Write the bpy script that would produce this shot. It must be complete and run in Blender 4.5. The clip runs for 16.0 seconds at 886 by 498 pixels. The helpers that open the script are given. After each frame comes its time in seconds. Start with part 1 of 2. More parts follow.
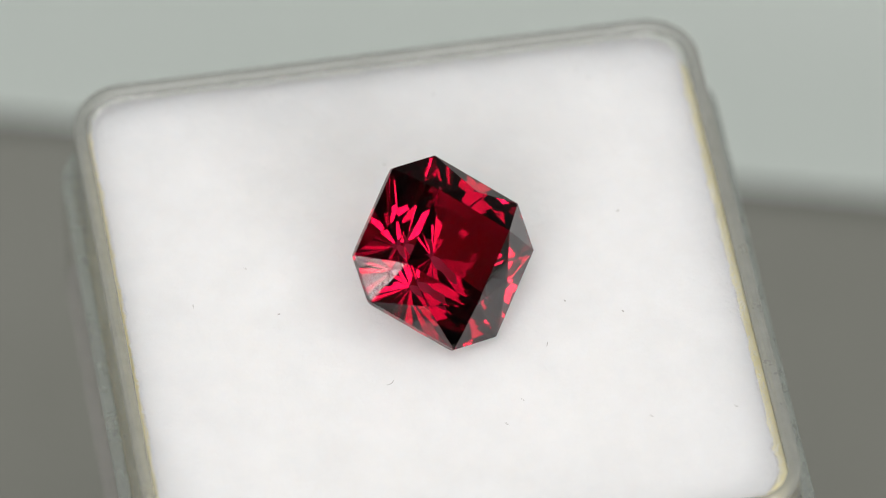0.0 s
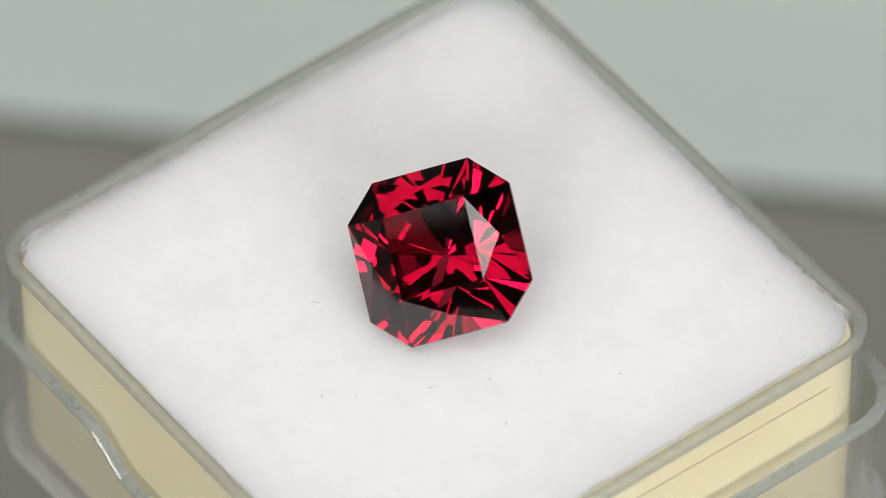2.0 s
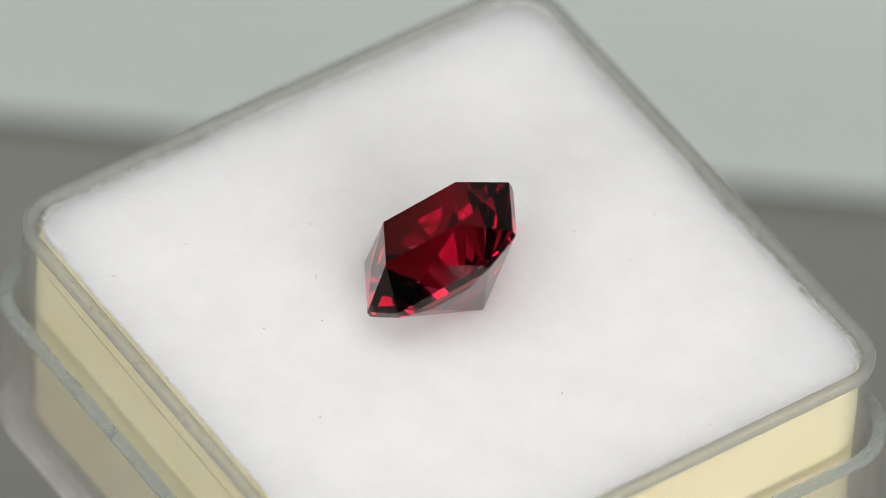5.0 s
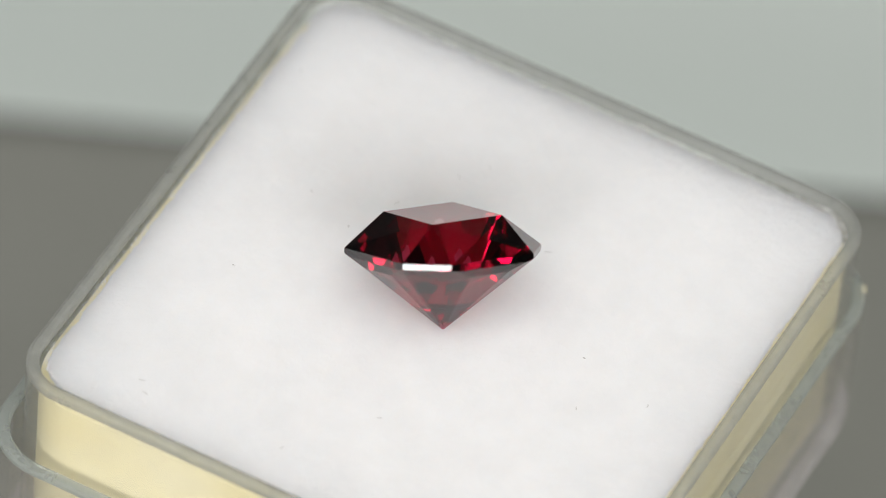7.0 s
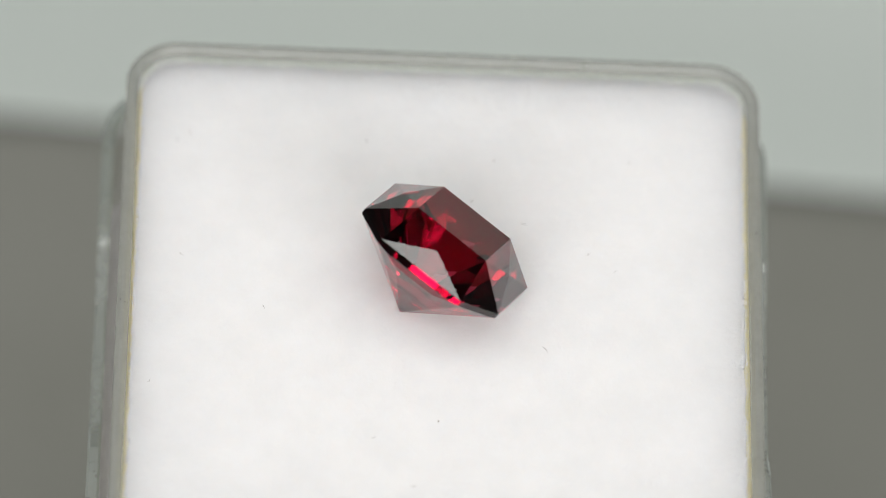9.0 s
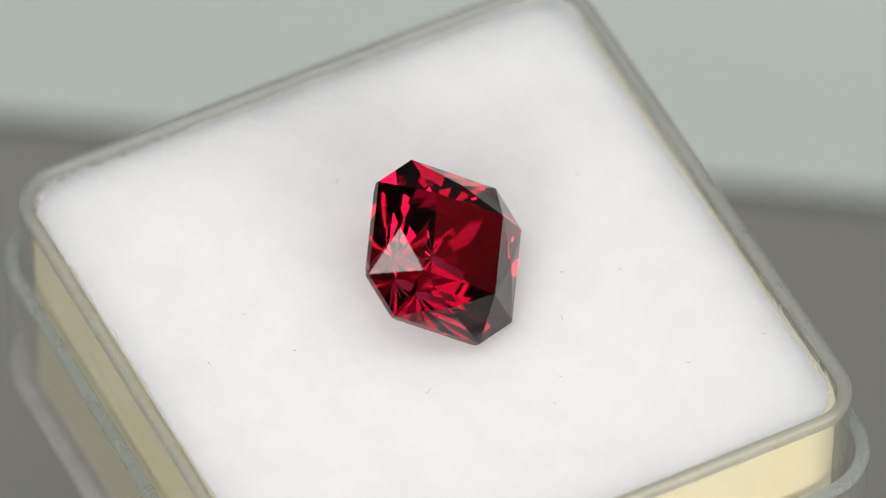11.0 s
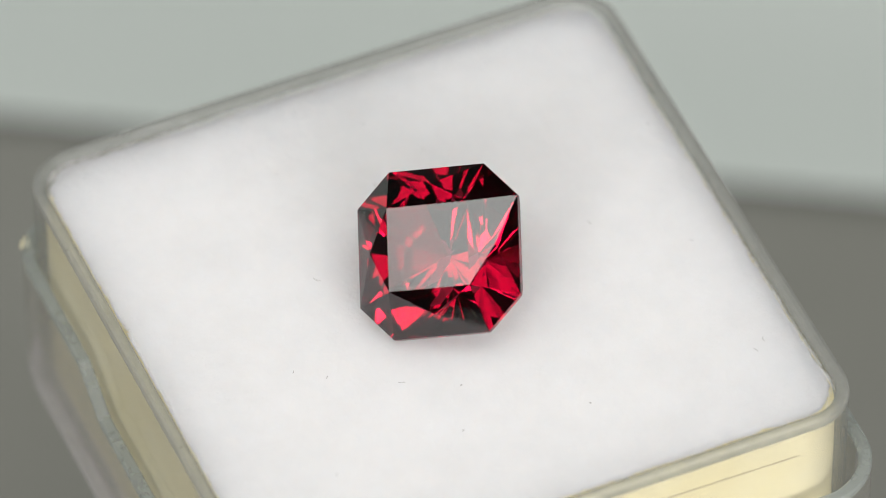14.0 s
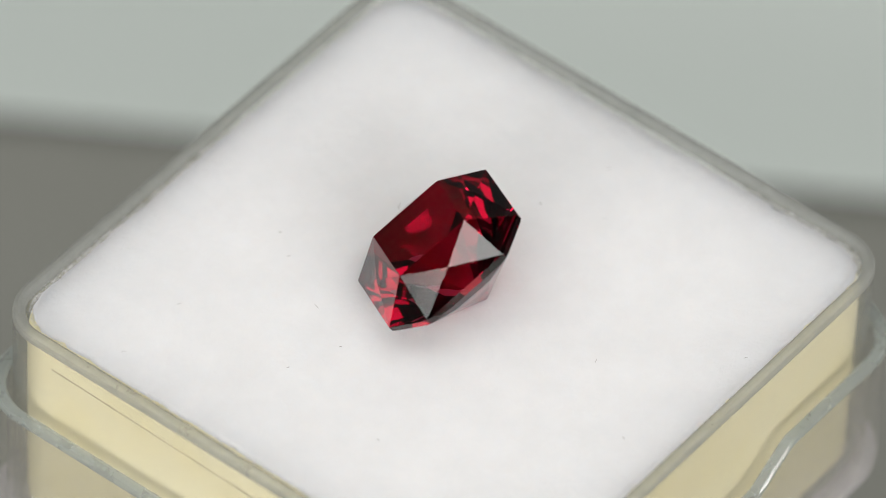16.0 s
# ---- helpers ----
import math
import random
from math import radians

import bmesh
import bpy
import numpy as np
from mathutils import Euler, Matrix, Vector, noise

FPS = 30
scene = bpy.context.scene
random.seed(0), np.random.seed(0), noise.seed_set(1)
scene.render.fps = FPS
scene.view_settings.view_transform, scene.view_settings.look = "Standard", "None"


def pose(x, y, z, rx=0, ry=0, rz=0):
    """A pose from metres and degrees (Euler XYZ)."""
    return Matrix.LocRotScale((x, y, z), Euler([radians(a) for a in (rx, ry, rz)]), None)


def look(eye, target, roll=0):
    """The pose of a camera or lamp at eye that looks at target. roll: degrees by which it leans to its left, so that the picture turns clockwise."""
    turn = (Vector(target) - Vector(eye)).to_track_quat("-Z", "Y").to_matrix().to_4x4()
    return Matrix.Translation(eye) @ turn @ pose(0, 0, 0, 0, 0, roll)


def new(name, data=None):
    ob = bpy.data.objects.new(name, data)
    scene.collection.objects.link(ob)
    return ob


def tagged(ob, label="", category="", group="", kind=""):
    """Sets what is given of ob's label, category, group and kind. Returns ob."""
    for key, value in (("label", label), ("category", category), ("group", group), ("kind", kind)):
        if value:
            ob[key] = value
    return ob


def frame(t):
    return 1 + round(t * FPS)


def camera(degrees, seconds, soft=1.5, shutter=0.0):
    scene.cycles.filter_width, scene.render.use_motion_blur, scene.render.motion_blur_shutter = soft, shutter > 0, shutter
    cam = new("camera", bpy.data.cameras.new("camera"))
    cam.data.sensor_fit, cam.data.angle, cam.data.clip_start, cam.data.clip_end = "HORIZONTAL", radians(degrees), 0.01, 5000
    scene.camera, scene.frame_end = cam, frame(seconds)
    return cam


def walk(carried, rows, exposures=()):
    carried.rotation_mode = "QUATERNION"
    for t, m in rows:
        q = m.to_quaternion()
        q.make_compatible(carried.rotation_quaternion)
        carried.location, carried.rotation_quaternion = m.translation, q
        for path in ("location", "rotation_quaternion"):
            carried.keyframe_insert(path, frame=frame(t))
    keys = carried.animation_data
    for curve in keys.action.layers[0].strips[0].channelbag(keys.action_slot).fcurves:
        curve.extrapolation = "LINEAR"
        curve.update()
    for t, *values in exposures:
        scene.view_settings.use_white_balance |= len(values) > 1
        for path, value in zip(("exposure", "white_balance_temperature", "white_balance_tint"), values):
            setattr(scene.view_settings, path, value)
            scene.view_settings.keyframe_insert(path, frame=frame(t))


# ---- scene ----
MM = 0.001
SPIN = -31.13            # degrees a second, clockwise from above
T_REF = 6.0

# ---- camera ----
EYE = (0.038 * MM, -244.369 * MM, 280.378 * MM)
TARGET = (0.038 * MM, 2.612 * MM, 0)
cam = camera(6.0, 16.0, soft=0.9)
cam.data.dof.use_dof = True
cam.data.dof.focus_distance = 0.3700
cam.data.dof.aperture_fstop = cam.data.lens / 11.0
walk(cam, [(0, look(EYE, TARGET, 2.588)), (16, look(EYE, TARGET, 2.588))])

# ---- light ----
world = bpy.data.worlds.new("world")
scene.world = world
world.use_nodes = True
world.node_tree.nodes["Background"].inputs[0].default_value = (0.75, 0.8, 0.8, 1)
world.node_tree.nodes["Background"].inputs[1].default_value = 0.02
scene.view_settings.exposure = -0.25


def area_lamp(name, place, target, width, height, watts, colour, roll=0):
    data = bpy.data.lights.new(name, "AREA")
    data.shape, data.size, data.size_y = "RECTANGLE", width, height
    data.energy, data.color = watts, colour
    lamp = new(name, data)
    lamp.matrix_world = look(place, target, roll)
    return lamp


PANEL = (-0.085, -0.200, 0.850)
area_lamp("panel_light", PANEL, (PANEL[0], PANEL[1] + 0.0001, 0), 1.36, 0.385, 7.7, (0.98, 1, 0.965), 10.5)
LAMPS = [(154, 24.5, 0.62, 7.9), (202.5, 25.5, 0.436, 5.8)]
LAMP_AT = []
for az, el, wide, watts in LAMPS:
    a, e = radians(az), radians(el)
    LAMP_AT.append((0.9 * math.sin(a) * math.cos(e), 0.9 * math.cos(a) * math.cos(e), 0.9 * math.sin(e)))
for place, (az, el, wide, watts) in zip(LAMP_AT, LAMPS):
    area_lamp("front_light", place, (0, 0, 0), wide, 0.24, watts, (1, 0.96, 0.955))


# ---- materials ----
def material(name):
    m = bpy.data.materials.new(name)
    m.use_nodes = True
    n = m.node_tree.nodes
    return m, n, m.node_tree.links, n["Principled BSDF"]


def noise_node(n, l, scale, detail=4, rough=0.6):
    co = n.new("ShaderNodeTexCoord")
    t = n.new("ShaderNodeTexNoise")
    t.inputs["Scale"].default_value = scale
    t.inputs["Detail"].default_value = detail
    t.inputs["Roughness"].default_value = rough
    l.new(co.outputs["Object"], t.inputs["Vector"])
    return t


def ramp(n, l, source, stops):
    r = n.new("ShaderNodeValToRGB")
    while len(r.color_ramp.elements) < len(stops):
        r.color_ramp.elements.new(0.5)
    for el, (p, c) in zip(r.color_ramp.elements, stops):
        el.position, el.color = p, (*c, 1)
    l.new(source, r.inputs["Fac"])
    return r


def mottled(name, stops, scale, rough, bump_scale=0, bump=0.0, depth=0.0001, metal=0.0):
    m, n, l, b = material(name)
    r = ramp(n, l, noise_node(n, l, scale).outputs["Fac"], stops)
    l.new(r.outputs["Color"], b.inputs["Base Color"])
    b.inputs["Roughness"].default_value = rough
    b.inputs["Metallic"].default_value = metal
    if bump_scale:
        u = n.new("ShaderNodeBump")
        u.inputs["Strength"].default_value = bump
        u.inputs["Distance"].default_value = depth
        l.new(noise_node(n, l, bump_scale, 6, 0.7).outputs["Fac"], u.inputs["Height"])
        l.new(u.outputs["Normal"], b.inputs["Normal"])
    return m


def gem_material():
    m, n, l, b = material("red_gem")
    n.remove(b)
    fres = n.new("ShaderNodeFresnel")
    fres.inputs["IOR"].default_value = 1.76
    refr = n.new("ShaderNodeBsdfRefraction")
    refr.inputs["Color"].default_value = (0.55, 0.045, 0.125, 1)
    refr.inputs["IOR"].default_value = 1.76
    refr.inputs["Roughness"].default_value = 0.03
    gloss = n.new("ShaderNodeBsdfGlossy")
    gloss.inputs["Roughness"].default_value = 0.008
    # the gloss of total reflection takes the stone's colour
    total = n.new("ShaderNodeMath")
    total.operation = "GREATER_THAN"
    total.inputs[1].default_value = 0.985
    l.new(fres.outputs[0], total.inputs[0])
    tint = ramp(n, l, total.outputs[0], [(0.0, (1, 1, 1)), (1.0, (0.79, 0.62, 0.78))])
    l.new(tint.outputs["Color"], gloss.inputs["Color"])
    mix = n.new("ShaderNodeMixShader")
    l.new(fres.outputs[0], mix.inputs[0])
    l.new(refr.outputs[0], mix.inputs[1])
    l.new(gloss.outputs[0], mix.inputs[2])
    l.new(mix.outputs[0], n["Material Output"].inputs["Surface"])
    return m


def plastic_material(name, refracting, low, high, milky):
    """Clear moulded plastic: mostly straight through with its gloss, part refracting, a little milky to stand in for
    light bent and reflected inside it.
    """
    m, n, l, b = material(name)
    b.inputs["Base Color"].default_value = (0.95, 0.955, 0.94, 1)
    b.inputs["Transmission Weight"].default_value = 1.0
    b.inputs["IOR"].default_value = 1.49
    r = ramp(n, l, noise_node(n, l, 900, 5, 0.7).outputs["Fac"], [(0.35, (0.01,) * 3), (0.75, (0.07,) * 3)])
    l.new(r.outputs["Color"], b.inputs["Roughness"])
    u = n.new("ShaderNodeBump")
    u.inputs["Strength"].default_value = 0.2
    u.inputs["Distance"].default_value = 0.0001
    l.new(noise_node(n, l, 420, 3).outputs["Fac"], u.inputs["Height"])
    l.new(u.outputs["Normal"], b.inputs["Normal"])
    clear = n.new("ShaderNodeBsdfTransparent")
    clear.inputs["Color"].default_value = (0.985, 0.986, 0.98, 1)
    gloss = n.new("ShaderNodeBsdfGlossy")
    l.new(r.outputs["Color"], gloss.inputs["Roughness"])
    l.new(u.outputs["Normal"], gloss.inputs["Normal"])
    facing = n.new("ShaderNodeLayerWeight")
    facing.inputs["Blend"].default_value = 0.5
    steep = n.new("ShaderNodeMath")
    steep.operation = "POWER"
    steep.inputs[1].default_value = 4.0
    l.new(facing.outputs["Facing"], steep.inputs[0])
    share = n.new("ShaderNodeMath")
    share.operation = "MULTIPLY_ADD"
    share.inputs[1].default_value = 0.65
    share.inputs[2].default_value = 0.05
    l.new(steep.outputs[0], share.inputs[0])
    sheet = n.new("ShaderNodeMixShader")
    l.new(share.outputs[0], sheet.inputs[0])
    l.new(clear.outputs[0], sheet.inputs[1])
    l.new(gloss.outputs[0], sheet.inputs[2])
    one = n.new("ShaderNodeMixShader")
    one.inputs[0].default_value = refracting
    l.new(sheet.outputs[0], one.inputs[1])
    l.new(b.outputs[0], one.inputs[2])
    milk = n.new("ShaderNodeBsdfTranslucent")
    milk.inputs["Color"].default_value = (*milky, 1)
    haze = n.new("ShaderNodeBsdfDiffuse")
    haze.inputs["Color"].default_value = (*milky, 1)
    cloud = n.new("ShaderNodeMixShader")
    l.new(milk.outputs[0], cloud.inputs[1])
    l.new(haze.outputs[0], cloud.inputs[2])
    two = n.new("ShaderNodeMixShader")
    f = ramp(n, l, noise_node(n, l, 380, 5, 0.7).outputs["Fac"], [(0.3, (low,) * 3), (0.62, ((low + high) / 2,) * 3), (0.75, (high,) * 3)])
    l.new(f.outputs["Color"], two.inputs[0])
    l.new(one.outputs[0], two.inputs[1])
    l.new(cloud.outputs[0], two.inputs[2])
    l.new(two.outputs[0], n["Material Output"].inputs["Surface"])
    return m


GEM = gem_material()
# whitish haze in place of foam light refracted at walls and corners
PLASTIC = plastic_material("clear_plastic", 0.03, 0.03, 0.11, (0.86, 0.86, 0.86))
# the grey haze is painted in for total reflection inside the clear rim
RIM_PLASTIC = plastic_material("clear_plastic_edge", 0.25, 0.38, 0.56, (0.49, 0.50, 0.48))
# warm haze tint puts the glow of the lit foam behind into the cover
COVER_PLASTIC = plastic_material("clear_plastic_cover", 0.02, 0.03, 0.09, (0.96, 0.91, 0.87))
# polished clear edge: the shine on it is put into this haze colour
LEDGE_PLASTIC = plastic_material("hazed_ledge", 0.20, 0.34, 0.46, (0.52, 0.57, 0.55))
# mauve-white highlights along the lip are painted in as dense haze
LIP_PLASTIC = plastic_material("highlight_haze_lip", 0.30, 0.35, 0.65, (0.93, 0.90, 0.93))
FOAM_TOP = mottled("white_foam", [(0.32, (0.755, 0.75, 0.75)), (0.68, (0.795, 0.788, 0.788))], 420, 0.95, 2600, 0.7, 0.00012)
FOAM_SIDE = mottled("yellowed_foam", [(0.3, (0.86, 0.78, 0.46)), (0.7, (0.93, 0.87, 0.60))], 180, 0.9, 3000, 0.4, 0.0001)
foam_shader = FOAM_TOP.node_tree.nodes["Principled BSDF"]
foam_shader.inputs["Subsurface Weight"].default_value = 1.0
foam_shader.inputs["Subsurface Radius"].default_value = (1.0, 0.95, 0.9)
foam_shader.inputs["Subsurface Scale"].default_value = 0.0080
FUZZ = mottled("white_fuzz", [(0.3, (0.74, 0.735, 0.735)), (0.7, (0.77, 0.765, 0.765))], 300, 0.95)
SEAM = mottled("foam_seam", [(0.3, (0.44, 0.39, 0.27)), (0.7, (0.58, 0.52, 0.36))], 900, 0.9)
LINT = mottled("dark_lint", [(0.3, (0.30, 0.28, 0.26)), (0.7, (0.48, 0.46, 0.44))], 2000, 0.9)
GREY_STAGE = mottled("dark_grey_stage", [(0.3, (0.175, 0.177, 0.155)), (0.7, (0.21, 0.212, 0.19))], 25, 0.6, 1500, 0.2)
PALE_TABLE = mottled("pale_grey_green_laminate", [(0.3, (0.89, 0.95, 0.91)), (0.7, (0.92, 0.97, 0.935))], 8, 0.5, 900, 0.1)
WALL = mottled("grey_room_paint", [(0.3, (0.18, 0.18, 0.18)), (0.7, (0.22, 0.22, 0.22))], 3, 0.8, 60, 0.2)
BLACK = mottled("black_housing", [(0.3, (0.02, 0.02, 0.02)), (0.7, (0.04, 0.04, 0.04))], 40, 0.5, 800, 0.2)
METAL = mottled("grey_motor_metal", [(0.3, (0.35, 0.35, 0.36)), (0.7, (0.45, 0.45, 0.46))], 300, 0.4, 2000, 0.1, 0.0001, 0.9)


# ---- mesh helpers ----
def mesh_object(name, bm, mats, parent=None, label="", smooth=False):
    bmesh.ops.recalc_face_normals(bm, faces=bm.faces[:])
    me = bpy.data.meshes.new(name)
    bm.to_mesh(me)
    bm.free()
    for mt in mats if isinstance(mats, (list, tuple)) else [mats]:
        me.materials.append(mt)
    if smooth:
        me.polygons.foreach_set("use_smooth", [True] * len(me.polygons))
    ob = new(name, me)
    if parent:
        ob.parent = parent
    return tagged(ob, label) if label else ob


def box_bm(x0, x1, y0, y1, z0, z1, bevel=0.0, segments=2):
    bm = bmesh.new()
    bmesh.ops.create_cube(bm, size=1, matrix=Matrix.Translation(((x0 + x1) / 2, (y0 + y1) / 2, (z0 + z1) / 2)) @ Matrix.Diagonal((x1 - x0, y1 - y0, z1 - z0, 1)))
    if bevel:
        bmesh.ops.bevel(bm, geom=bm.edges[:], offset=bevel, segments=segments, affect="EDGES", profile=0.5)
    return bm


def rounded_square(sides, r, per_side=40, per_corner=10):
    """Points round a square with the half-sizes sides (+x, +y, -x, -y), with the side number and the run along it."""
    px, py, nx, ny = sides
    corners = [(px - r, py - r, 0), (-nx + r, py - r, 90), (-nx + r, -ny + r, 180), (px - r, -ny + r, 270)]
    out = []
    for i, (cx, cy, a0) in enumerate(corners):
        for k in range(per_corner + 1):
            a = radians(a0 + 90 * k / per_corner)
            out.append((cx + r * math.cos(a), cy + r * math.sin(a), None))
        nx_, ny_, b0 = corners[(i + 1) % 4]
        a = radians(a0 + 90)
        ax, ay = cx + r * math.cos(a), cy + r * math.sin(a)
        bx, by = nx_ + r * math.cos(a), ny_ + r * math.sin(a)
        for k in range(1, per_side):
            f = k / per_side
            out.append((ax + (bx - ax) * f, ay + (by - ay) * f, (i + 1) % 4))
    return out


def loft(bm, rings, closed=True, cap_first=False, cap_last=False):
    vs = [[bm.verts.new(p) for p in ring] for ring in rings]
    n = len(vs[0])
    pairs = list(zip(vs, vs[1:])) + ([(vs[-1], vs[0])] if closed else [])
    for a, b in pairs:
        for i in range(n):
            j = (i + 1) % n
            bm.faces.new((a[i], a[j], b[j], b[i]))
    if cap_first:
        bm.faces.new(vs[0])
    if cap_last:
        bm.faces.new(vs[-1])
    return vs


# ---- the room ----
def room():
    half, top, low = 1.6, 1.7, -0.75
    t = 0.1
    tagged(mesh_object("floor", box_bm(-half, half, -half, half, low - t, low), WALL), "grey studio floor", "floor", kind="structure")
    tagged(mesh_object("ceiling", box_bm(-half, half, -half, half, top, top + t), WALL), "grey studio ceiling", "ceiling", kind="structure")
    for nm, b in (("wall_north", (-half, half, half, half + t)), ("wall_south", (-half, half, -half - t, -half)),
                  ("wall_east", (half, half + t, -half, half)), ("wall_west", (-half - t, -half, -half, half))):
        tagged(mesh_object(nm, box_bm(*b, low, top), WALL), "plain grey studio wall", "wall", kind="structure")


STAGE_Z = -0.055
TABLE_Z = -0.090


def table():
    base = tagged(new("table"), "pale grey-green laminate table, far out of focus", "table")
    mesh_object("tabletop", box_bm(-0.7, 0.7, -0.45, 0.85, TABLE_Z - 0.03, TABLE_Z, 0.004), PALE_TABLE, base)
    for x in (-0.64, 0.64):
        for y in (-0.39, 0.79):
            mesh_object("leg", box_bm(x - 0.025, x + 0.025, y - 0.025, y + 0.025, -0.75, TABLE_Z - 0.028, 0.003), METAL, base)


def stage():
    # straight far edge, turned a little against the view
    bm = box_bm(-0.45, 0.45, -0.40, 0.0, TABLE_Z, STAGE_Z, 0.003)
    ob = mesh_object("stage_block", bm, GREY_STAGE)
    ob.matrix_world = Matrix.Translation((0, EDGE_Y, 0)) @ pose(0, 0, 0, 0, 0, EDGE_TURN)
    tagged(ob, "matt dark grey stage block on the table", "stage block")


EDGE_Y, EDGE_TURN = 0.0594, -3.73


def light_housing(name, place, target, width, height, roll=0, ceiling=None):
    """A shallow open case behind a lamp's face, with a rim round it."""
    base = tagged(new(name), "black rectangular studio light panel", "studio light", "lights round the box")
    base.matrix_world = look(place, target, roll)
    w, h, d, r = width / 2 + 0.006, height / 2 + 0.006, 0.03, 0.006
    mesh_object("back_shell", box_bm(-w, w, -h, h, 0.004, d, 0.003), BLACK, base)
    for b in ((-w - r, -w, -h - r, h + r), (w, w + r, -h - r, h + r), (-w, w, h, h + r), (-w, w, -h - r, -h)):
        mesh_object("rim_bar", box_bm(*b, -0.004, d, 0.001), BLACK, base)
    back = base.matrix_world.inverted()
    if ceiling:
        for sx in (-0.9, 0.9):
            mount = base.matrix_world @ Vector((sx * w, 0, d - 0.004))
            bar = mesh_object("hanging_rod", box_bm(mount.x - 0.004, mount.x + 0.004, mount.y - 0.004, mount.y + 0.004, mount.z, ceiling), METAL, base)
            bar.matrix_parent_inverse = back
    else:
        mount = base.matrix_world @ Vector((0, 0, d - 0.006))
        for nm, half, z0, z1 in (("pole", 0.009, -0.74, mount.z), ("foot", 0.12, -0.75, -0.738)):
            bar = mesh_object(nm, box_bm(mount.x - half, mount.x + half, mount.y - half, mount.y + half, z0, z1, 0.003), METAL, base)
            bar.matrix_parent_inverse = back


room()
table()
stage()
light_housing("studio_light", PANEL, (PANEL[0], PANEL[1] + 0.0001, 0), 1.36, 0.385, 10.5, 1.7)
for place, (az, el, wide, watts) in zip(LAMP_AT, LAMPS):
    light_housing("studio_light", place, (0, 0, 0), wide, 0.24)

# ---- the turning set: everything is built in the turntable's own axes at T_REF ----
BOX_TURN = 4.76


def turntable():
    base = tagged(new("turntable"), "small round motor turntable under the box", "turntable")
    for nm, r, z0, z1, mt in (("disc", 8 * MM, -15 * MM, -13.0 * MM, BLACK), ("spindle", 2.5 * MM, -18.2 * MM, -15 * MM, METAL)):
        bm = bmesh.new()
        bmesh.ops.create_cone(bm, cap_ends=True, segments=48, radius1=r, radius2=r, depth=z1 - z0, matrix=Matrix.Translation((0, 0, (z0 + z1) / 2)))
        bmesh.ops.bevel(bm, geom=[e for e in bm.edges if len(e.link_faces) == 2 and e.calc_face_angle() > 1], offset=0.0003, segments=2, affect="EDGES")
        mesh_object(nm, bm, mt, base)
    return base


def motor():
    bm = bmesh.new()
    bmesh.ops.create_cone(bm, cap_ends=True, segments=64, radius1=9 * MM, radius2=8 * MM, depth=37 * MM, matrix=Matrix.Translation((0, 0, -36.5 * MM)))
    bmesh.ops.bevel(bm, geom=[e for e in bm.edges if len(e.link_faces) == 2 and e.calc_face_angle() > 1], offset=0.0006, segments=2, affect="EDGES")
    tagged(mesh_object("turntable_motor", bm, METAL), "grey metal motor housing standing on the stage", "motor")


WALL_IN = 13.62
WALL_OUT = 14.2
WALL_THIN = 13.9           # inside of the wall below its thickened rim


def ring_at(half, r, z, top=None):
    pts = rounded_square((half,) * 4, r, 72)
    if top:
        return [(x * MM, y * MM, top(x, y, s, z) * MM) for x, y, s in pts]
    return [(x * MM, y * MM, z * MM) for x, y, s in pts]


def clear_tray():
    bm = bmesh.new()
    zt, zb = 0.30, -12.2
    base = tagged(new("gem_box_tray"), "clear plastic tray of a gem box, lightly scuffed", "box tray")
    zr = zt - 0.42
    loft(bm, [ring_at(WALL_THIN, 2.0, zb), ring_at(WALL_THIN, 2.0, zr), ring_at(WALL_OUT, 2.34, zr), ring_at(WALL_OUT, 2.34, zb + 0.5), ring_at(WALL_OUT - 0.3, 2.18, zb)], True)
    mesh_object("tray_wall", bm, PLASTIC, base)
    bm = bmesh.new()
    rings = [ring_at(WALL_IN, 1.79, zr + 0.004), ring_at(WALL_IN, 1.79, zt - 0.2), ring_at(WALL_IN + 0.06, 1.83, zt - 0.06), ring_at(WALL_IN + 0.2, 1.91, zt),
             ring_at(WALL_OUT - 0.2, 2.22, zt), ring_at(WALL_OUT - 0.06, 2.30, zt - 0.06), ring_at(WALL_OUT, 2.34, zt - 0.2), ring_at(WALL_OUT, 2.34, zr + 0.004)]
    loft(bm, rings, True)
    mesh_object("rim", bm, RIM_PLASTIC, base, "scuffed clear plastic rim, grey haze for its inner reflection")
    bm = bmesh.new()
    loft(bm, [ring_at(WALL_THIN - 0.02, 1.98, zb), ring_at(WALL_THIN - 0.02, 1.98, zb + 0.9)], False, True, True)
    mesh_object("tray_floor", bm, PLASTIC, base)
    return base


def notch(x, y, s, z):
    """Height of the outer wall's top: two opposite sides dip between sloping flanks."""
    if s in (1, 3):
        a = abs(x)
        if a < 5.9:
            return z - 1.5 * min(1, (5.9 - a) / 2.3)
    return z


LID_IN, LID_OUT = 14.45, 15.03


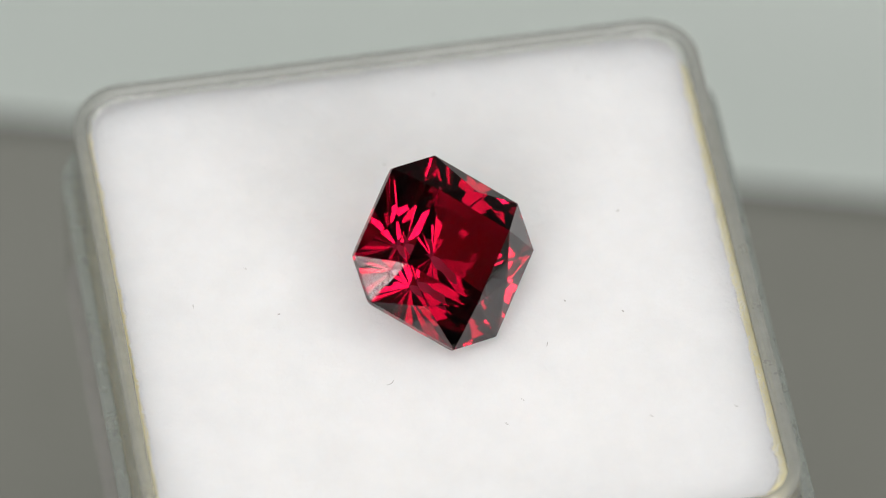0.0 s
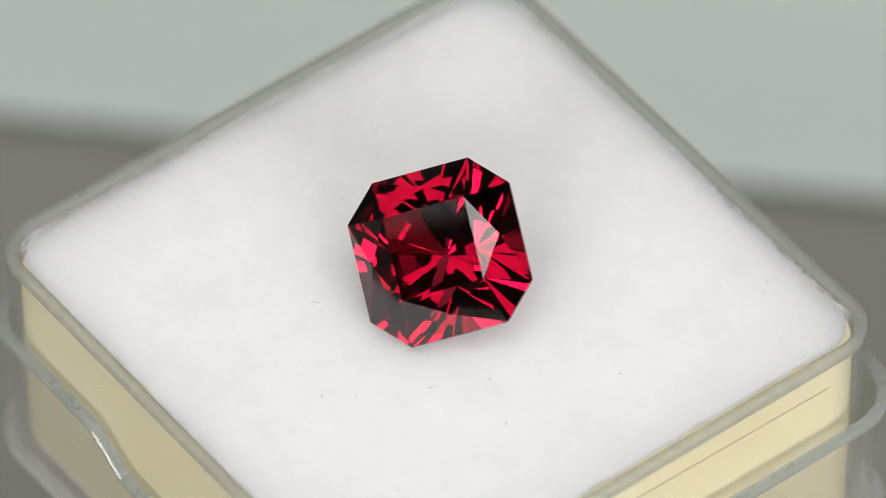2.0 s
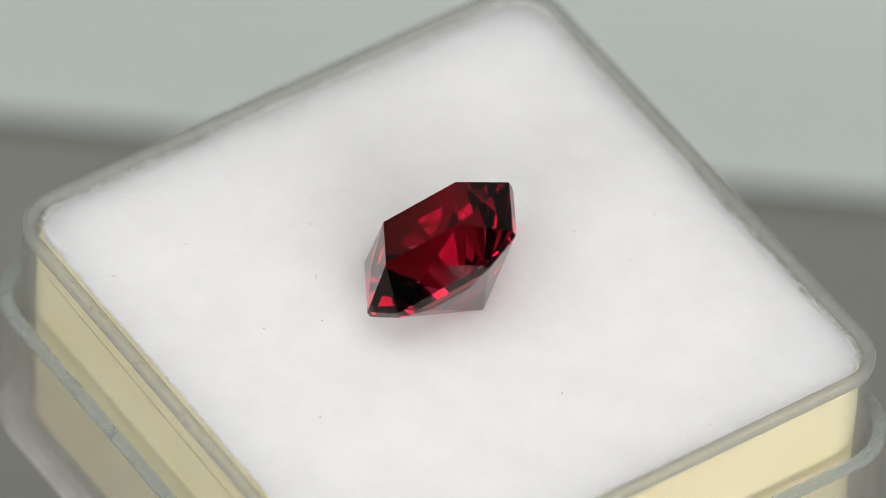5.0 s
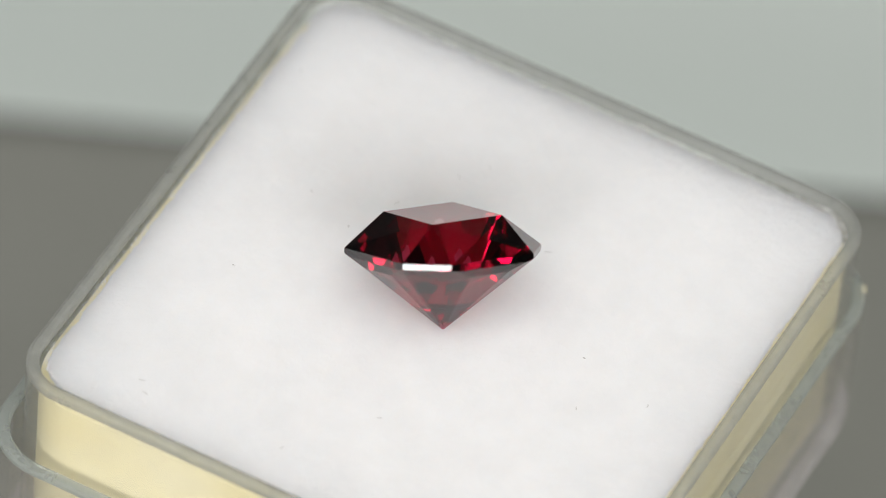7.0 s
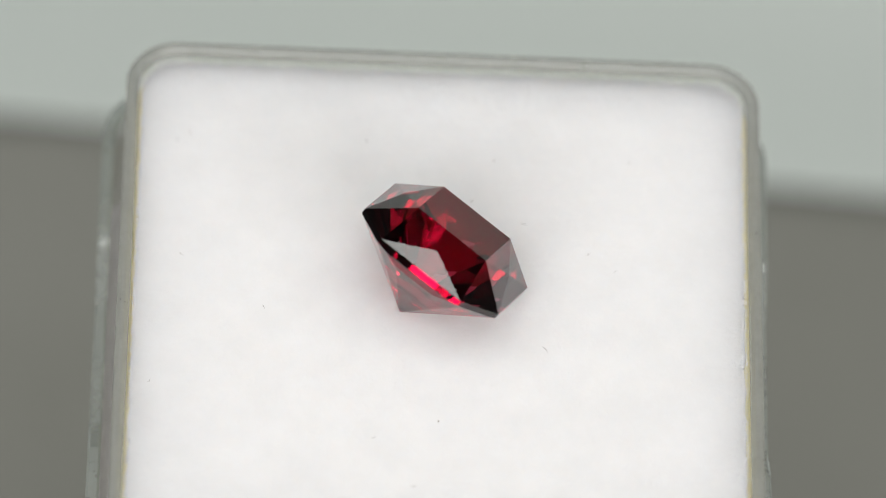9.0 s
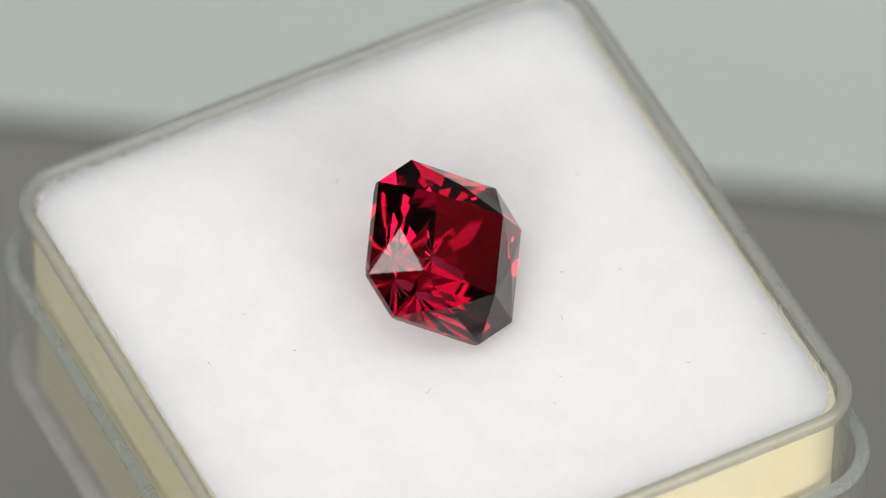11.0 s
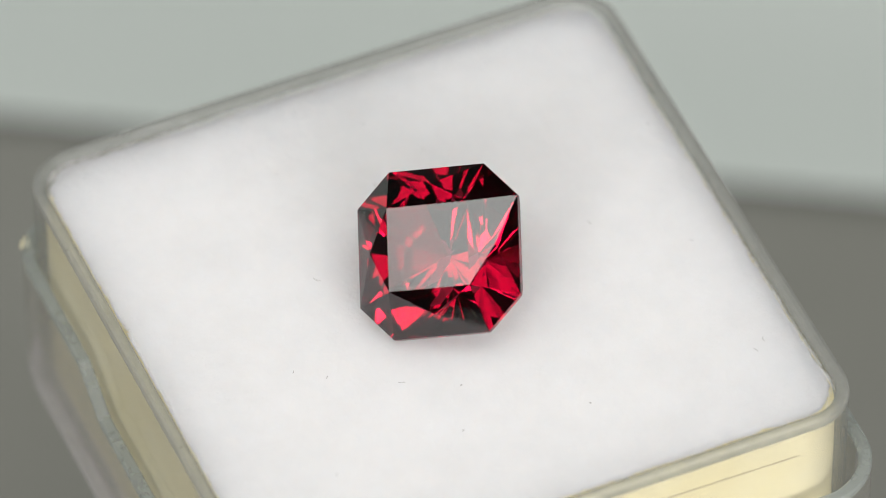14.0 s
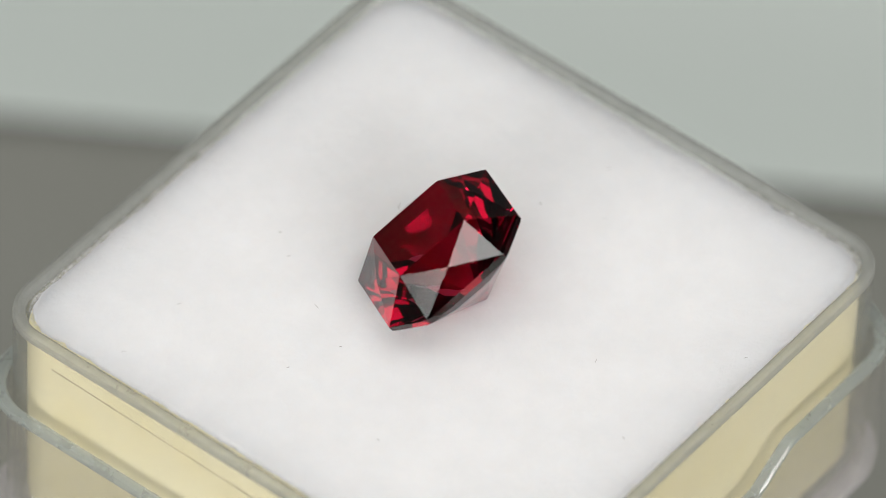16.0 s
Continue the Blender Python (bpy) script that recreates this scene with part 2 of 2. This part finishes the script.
def clear_lid():
    base = tagged(new("gem_box_cover"), "clear plastic box cover turned over beneath the tray", "box cover")
    zt, zb = -4.05, -12.8
    bm = bmesh.new()
    loft(bm, [ring_at(LID_IN, 2.5, zb + 1.3), ring_at(LID_IN, 2.5, zt - 0.3, notch), ring_at(LID_OUT, 3.0, zt - 0.3, notch), ring_at(LID_OUT, 3.0, zb + 1.3)], True)
    mesh_object("cover_wall", bm, COVER_PLASTIC, base)
    bm = bmesh.new()
    loft(bm, [ring_at(LID_IN, 2.5, zb + 1.296), ring_at(LID_OUT, 3.0, zb + 1.296), ring_at(LID_OUT - 0.1, 3.0, zb + 0.8), ring_at(LID_OUT - 0.4, 2.9, zb + 0.35),
              ring_at(LID_OUT - 0.8, 2.7, zb + 0.1), ring_at(LID_OUT - 1.4, 2.6, zb), ring_at(LID_OUT - 1.4, 2.6, zb + 0.55), ring_at(LID_IN - 0.3, 2.45, zb + 0.7)], True)
    mesh_object("bottom_lip", bm, LIP_PLASTIC, base, "rounded bottom edge, pale highlights put in as haze")
    bm = bmesh.new()
    loft(bm, [ring_at(LID_OUT - 1.42, 2.6, zb), ring_at(LID_OUT - 1.42, 2.6, zb + 0.55)], False, True, True)
    mesh_object("cover_floor", bm, COVER_PLASTIC, base)
    bm = bmesh.new()
    loft(bm, [ring_at(LID_IN, 2.5, zt - 0.296, notch), ring_at(LID_IN, 2.5, zt - 0.1, notch), ring_at(LID_IN + 0.1, 2.6, zt, notch),
              ring_at(LID_OUT - 0.1, 2.9, zt, notch), ring_at(LID_OUT, 3.0, zt - 0.1, notch), ring_at(LID_OUT, 3.0, zt - 0.296, notch)], True)
    mesh_object("ledge", bm, LEDGE_PLASTIC, base, "clear ledge, its pale shine put in as green-grey haze")
    # a small uneven cream lump at one corner, just below the ledge
    bm = bmesh.new()
    bmesh.ops.create_icosphere(bm, subdivisions=3, radius=1)
    for v in bm.verts:
        v.co *= 1 + 0.35 * noise.noise(v.co * 1.6)
        v.co = Vector((v.co.x * 0.22, v.co.y * 0.25, v.co.z * 0.42)) * MM
    corner = LID_OUT - 3.0 + 2.9 * math.cos(radians(45))
    bmesh.ops.translate(bm, verts=bm.verts[:], vec=Vector((corner + 0.12, corner + 0.12, zt - 0.9)) * MM)
    mesh_object("corner_lump", bm, FOAM_SIDE, base, "small cream lump at the cover's corner", smooth=True)
    return base


FOAM_SIDES = (13.50, 13.50, 13.46, 13.52)
FOAM_TOP_SIDES = (13.48, 13.48, 13.30, 13.50)   # one cut edge stands back


def foam_height(x, y):
    """Gently uneven top of the pad, in mm."""
    return 0.05 * noise.noise((x * 0.35, y * 0.35, 1.7)) + 0.035 * noise.noise((x * 1.3, y * 1.3, 4.1))


def foam_pad():
    base = tagged(new("foam_pad"), "white foam pad with yellowed sides filling the tray", "foam pad")
    # top: a square sheet of rings shrinking to the middle
    bm = bmesh.new()
    rings = []
    outline = rounded_square(FOAM_TOP_SIDES, 1.72, 60, 10)
    for k, f in enumerate([1.0, 0.998, 0.994, 0.985, 0.97, 0.95] + [0.95 - 0.95 * i / 44 for i in range(1, 44)]):
        drop = (0.22, 0.10, 0.04, 0.015, 0.005, 0.0)[k] if k < 6 else 0
        ring = []
        for i, (x, y, s) in enumerate(outline):
            j = -abs(0.13 * noise.noise((x * 2.3, y * 2.3, 0.3)) + 0.14 * noise.noise((x * 6, y * 6, 9.3))) if k < 4 else 0
            px, py = x * (f + j / 13.3), y * (f + j / 13.3)
            ring.append((px * MM, py * MM, (foam_height(px, py) - drop + (0.03 * noise.noise((x * 4, y * 4, k)) if k < 5 else 0)) * MM))
        rings.append(ring)
    vs = loft(bm, rings, False)
    c = bm.verts.new((0, 0, foam_height(0, 0) * MM))
    last = vs[-1]
    for i in range(len(last)):
        bm.faces.new((last[i], last[(i + 1) % len(last)], c))
    mesh_object("foam_top", bm, FOAM_TOP, base, smooth=True)
    bm = bmesh.new()
    clean = rounded_square(FOAM_SIDES, 2.5, 30, 10)
    cut = rounded_square(FOAM_TOP_SIDES, 1.8, 30, 10)
    loft(bm, [[(x * 0.985 * MM, y * 0.985 * MM, -0.34 * MM) for x, y, s in cut], [(x * 0.996 * MM, y * 0.996 * MM, -0.64 * MM) for x, y, s in cut], [(x * 0.998 * MM, y * 0.998 * MM, -0.70 * MM) for x, y, s in clean],
              [(x * 1.02 * MM, y * 1.02 * MM, -0.90 * MM) for x, y, s in clean], [(x * 1.024 * MM, y * 1.024 * MM, -1.5 * MM) for x, y, s in clean],
              [(x * 1.024 * MM, y * 1.024 * MM, -11.28 * MM) for x, y, s in clean]], False, False, True)
    mesh_object("foam_side", bm, FOAM_SIDE, base, "yellowed foam side")
    # fine fuzz, thickest along the cut edge
    rng = random.Random(5)
    bm = bmesh.new()
    for i in range(12000):
        if i < 8500:
            x, y, s = outline[rng.randrange(len(outline))]
            f = 1 - abs(rng.gauss(0, 0.009))
            x, y = x * f + rng.uniform(-0.2, 0.2), y * f + rng.uniform(-0.2, 0.2)
            x, y = max(-13.48, min(13.48, x)), max(-13.48, min(13.48, y))
            z, length = foam_height(x, y) - rng.uniform(0.0, 0.15), rng.uniform(0.08, 0.27)
        else:
            x, y = rng.uniform(-13, 13), rng.uniform(-13, 13)
            z, length = foam_height(x, y) - 0.01, rng.uniform(0.03, 0.10)
        a, e = rng.uniform(0, 6.283), rng.uniform(0.05, 0.8)
        d = Vector((math.cos(a) * math.cos(e), math.sin(a) * math.cos(e), math.sin(e))) * length
        w = Vector((-math.sin(a), math.cos(a), 0)) * (0.010 if i < 8500 else 0.006)
        o = Vector((x, y, z))
        bm.faces.new([bm.verts.new(q * MM) for q in (o - w, o + w, o + d)])
    tagged(mesh_object("foam_fuzz", bm, FUZZ, base), "fine white foam fuzz", kind="stuff")
    # lint and specks that lie on the pad
    for x, y, length in ((-5.3, 1.3, 0.1), (-4.1, 3.8, 0.3), (1.3, -7.7, 0.25), (5.5, -12.6, 0.2), (-8.6, -3.4, 0.12), (7.1, 0, 0.14), (8.2, -2.7, 0.2), (-8.8, -11.3, 0.3),
                         (2.8, 4.5, 0.45), (10.8, -0.9, 0.25), (-11.6, 8.3, 0.25), (-8.1, -11.9, 0.3), (-2.6, 6.6, 0.2), (-1.7, -11.5, 0.2), (-8.0, 8.4, 0.2), (-7.7, 2.3, 0.12), (-1.7, 7.8, 0.2)):
        x -= 0.39
        bm = bmesh.new()
        a, bend = rng.uniform(0, 6.283), rng.uniform(-2.2, 2.2)
        rings, px, py = [], x, y
        for k in range(7):
            r = 0.016 * (1 - 0.5 * abs(k - 3) / 3)
            if length < 0.15:
                r = 0.035 * math.sin(math.pi * (k + 0.5) / 7)
            c = Vector((px, py, foam_height(px, py) + 0.02))
            side = Vector((-math.sin(a), math.cos(a), 0))
            rings.append([(c + side * r * math.cos(q) + Vector((0, 0, r * math.sin(q)))) * MM for q in (0, 1.571, 3.142, 4.712)])
            px, py, a = px + length / 6 * math.cos(a), py + length / 6 * math.sin(a), a + bend / 6
        loft(bm, rings, False, True, True)
        mesh_object("lint", bm, LINT, base, "dark speck of lint")
    # a pinched seam across one yellowed side
    bm = box_bm(-13.82 * MM, -13.70 * MM, -11.2 * MM, 11.0 * MM, -0.028 * MM, 0.028 * MM)
    seam = mesh_object("seam", bm, SEAM, base, "thin dark seam in the foam")
    seam.matrix_basis = pose(0, 0, -1.75 * MM, 1.2, 0, 0)
    return base


GEM_AT = (-0.0872, 0.1856, 2.9375)
GEM_AXES = ((-0.4400, 0.8257, -0.3530), (-0.8372, -0.2351, 0.4938), (0.3247, 0.5128, 0.7947))


# facets of the pavilion: degrees round the stone and slope
MAINS = ((0, 41.0), (17, 39.9), (31, 39.2), (45, 39.8), (59, 39.2), (73, 39.9))
HALF_MOON = 60.0


def gemstone():
    w1, w2, c1, c2 = 3.71, 3.737, 2.197, 2.206
    girdle = [(c1, w2), (w1, c2), (w1, -c2), (c1, -w2), (-c1, -w2), (-w1, -c2), (-w1, c2), (-c1, w2)]
    a, table_z, m, mid_z = 1.858, 1.459, 2.905, 0.847
    pts = [(x, y, z) for x, y in girdle for z in (0.0, -5.0)]
    pts += [(sx * a, sy * a, table_z) for sx in (1, -1) for sy in (1, -1)]
    pts += [(m, 0, mid_z), (-m, 0, mid_z), (0, m, mid_z), (0, -m, mid_z)]
    bm = bmesh.new()
    for p in pts:
        bm.verts.new([q * MM for q in p])
    bmesh.ops.convex_hull(bm, input=bm.verts[:])
    bmesh.ops.dissolve_limit(bm, angle_limit=radians(0.4), verts=bm.verts[:], edges=bm.edges[:])
    # the pavilion is ground in plane by plane: long facets that meet in the point, a half-moon under each long side
    culet, rim_z = Vector((0, 0, -3.759)), -0.33

    def grind(azimuth, slope, through_point):
        g, h = radians(azimuth), radians(slope)
        way = Vector((math.sin(h) * math.cos(g), math.sin(h) * math.sin(g), -math.cos(h)))
        cut = bmesh.ops.bisect_plane(bm, geom=bm.verts[:] + bm.edges[:] + bm.faces[:], dist=1e-8, plane_co=Vector(through_point) * MM, plane_no=way, clear_outer=True)
        edges = [e for e in cut["geom_cut"] if isinstance(e, bmesh.types.BMEdge)]
        bmesh.ops.contextual_create(bm, geom=edges)

    for k in range(4):
        q = 90 * k
        long_side = (w1, w2)[k % 2]
        for off, slope in MAINS:
            grind(q + off, slope, culet)
        side = Vector((long_side * math.cos(radians(q)), long_side * math.sin(radians(q)), rim_z))
        grind(q, HALF_MOON, side)
    bmesh.ops.recalc_face_normals(bm, faces=bm.faces[:])
    bm.verts.index_update()
    base = tagged(new("gemstone"), "faceted crimson gemstone, square with clipped corners, tilted on its point", "gemstone")
    for nm, low, high in (("crown", 0.05, 2), ("girdle", -0.05, 0.05), ("pavilion", -2, -0.05)):
        faces = [f for f in bm.faces if low < f.normal.z <= high]
        me = bpy.data.meshes.new(nm)
        index, verts, polys = {}, [], []
        for f in faces:
            poly = []
            for v in f.verts:
                if v.index not in index:
                    index[v.index] = len(verts)
                    verts.append(tuple(v.co))
                poly.append(index[v.index])
            polys.append(poly)
        me.from_pydata(verts, [], polys)
        me.materials.append(GEM)
        new(nm, me).parent = base
    bm.free()
    return base


DISC = turntable()
motor()
TRAY = clear_tray()
LID = clear_lid()
FOAM = foam_pad()
STONE = gemstone()


# ---- motion ----
def motions():
    times = [k * 0.4 for k in range(41)]

    def turned(t, m):
        return pose(0, 0, 0, 0, 0, SPIN * (t - T_REF)) @ m

    box = pose(0, 0, 0, 0, 0, BOX_TURN) @ pose(0.39 * MM, 0, 0, -1.2, 1.75, 0)
    stone = Matrix(GEM_AXES).to_4x4()
    stone.translation = Vector(GEM_AT) * MM
    for thing, m in ((DISC, Matrix()), (TRAY, box), (LID, box @ pose(-0.22 * MM, -0.18 * MM, 0)), (FOAM, box), (STONE, stone)):
        walk(thing, [(t, turned(t, m)) for t in times])


motions()
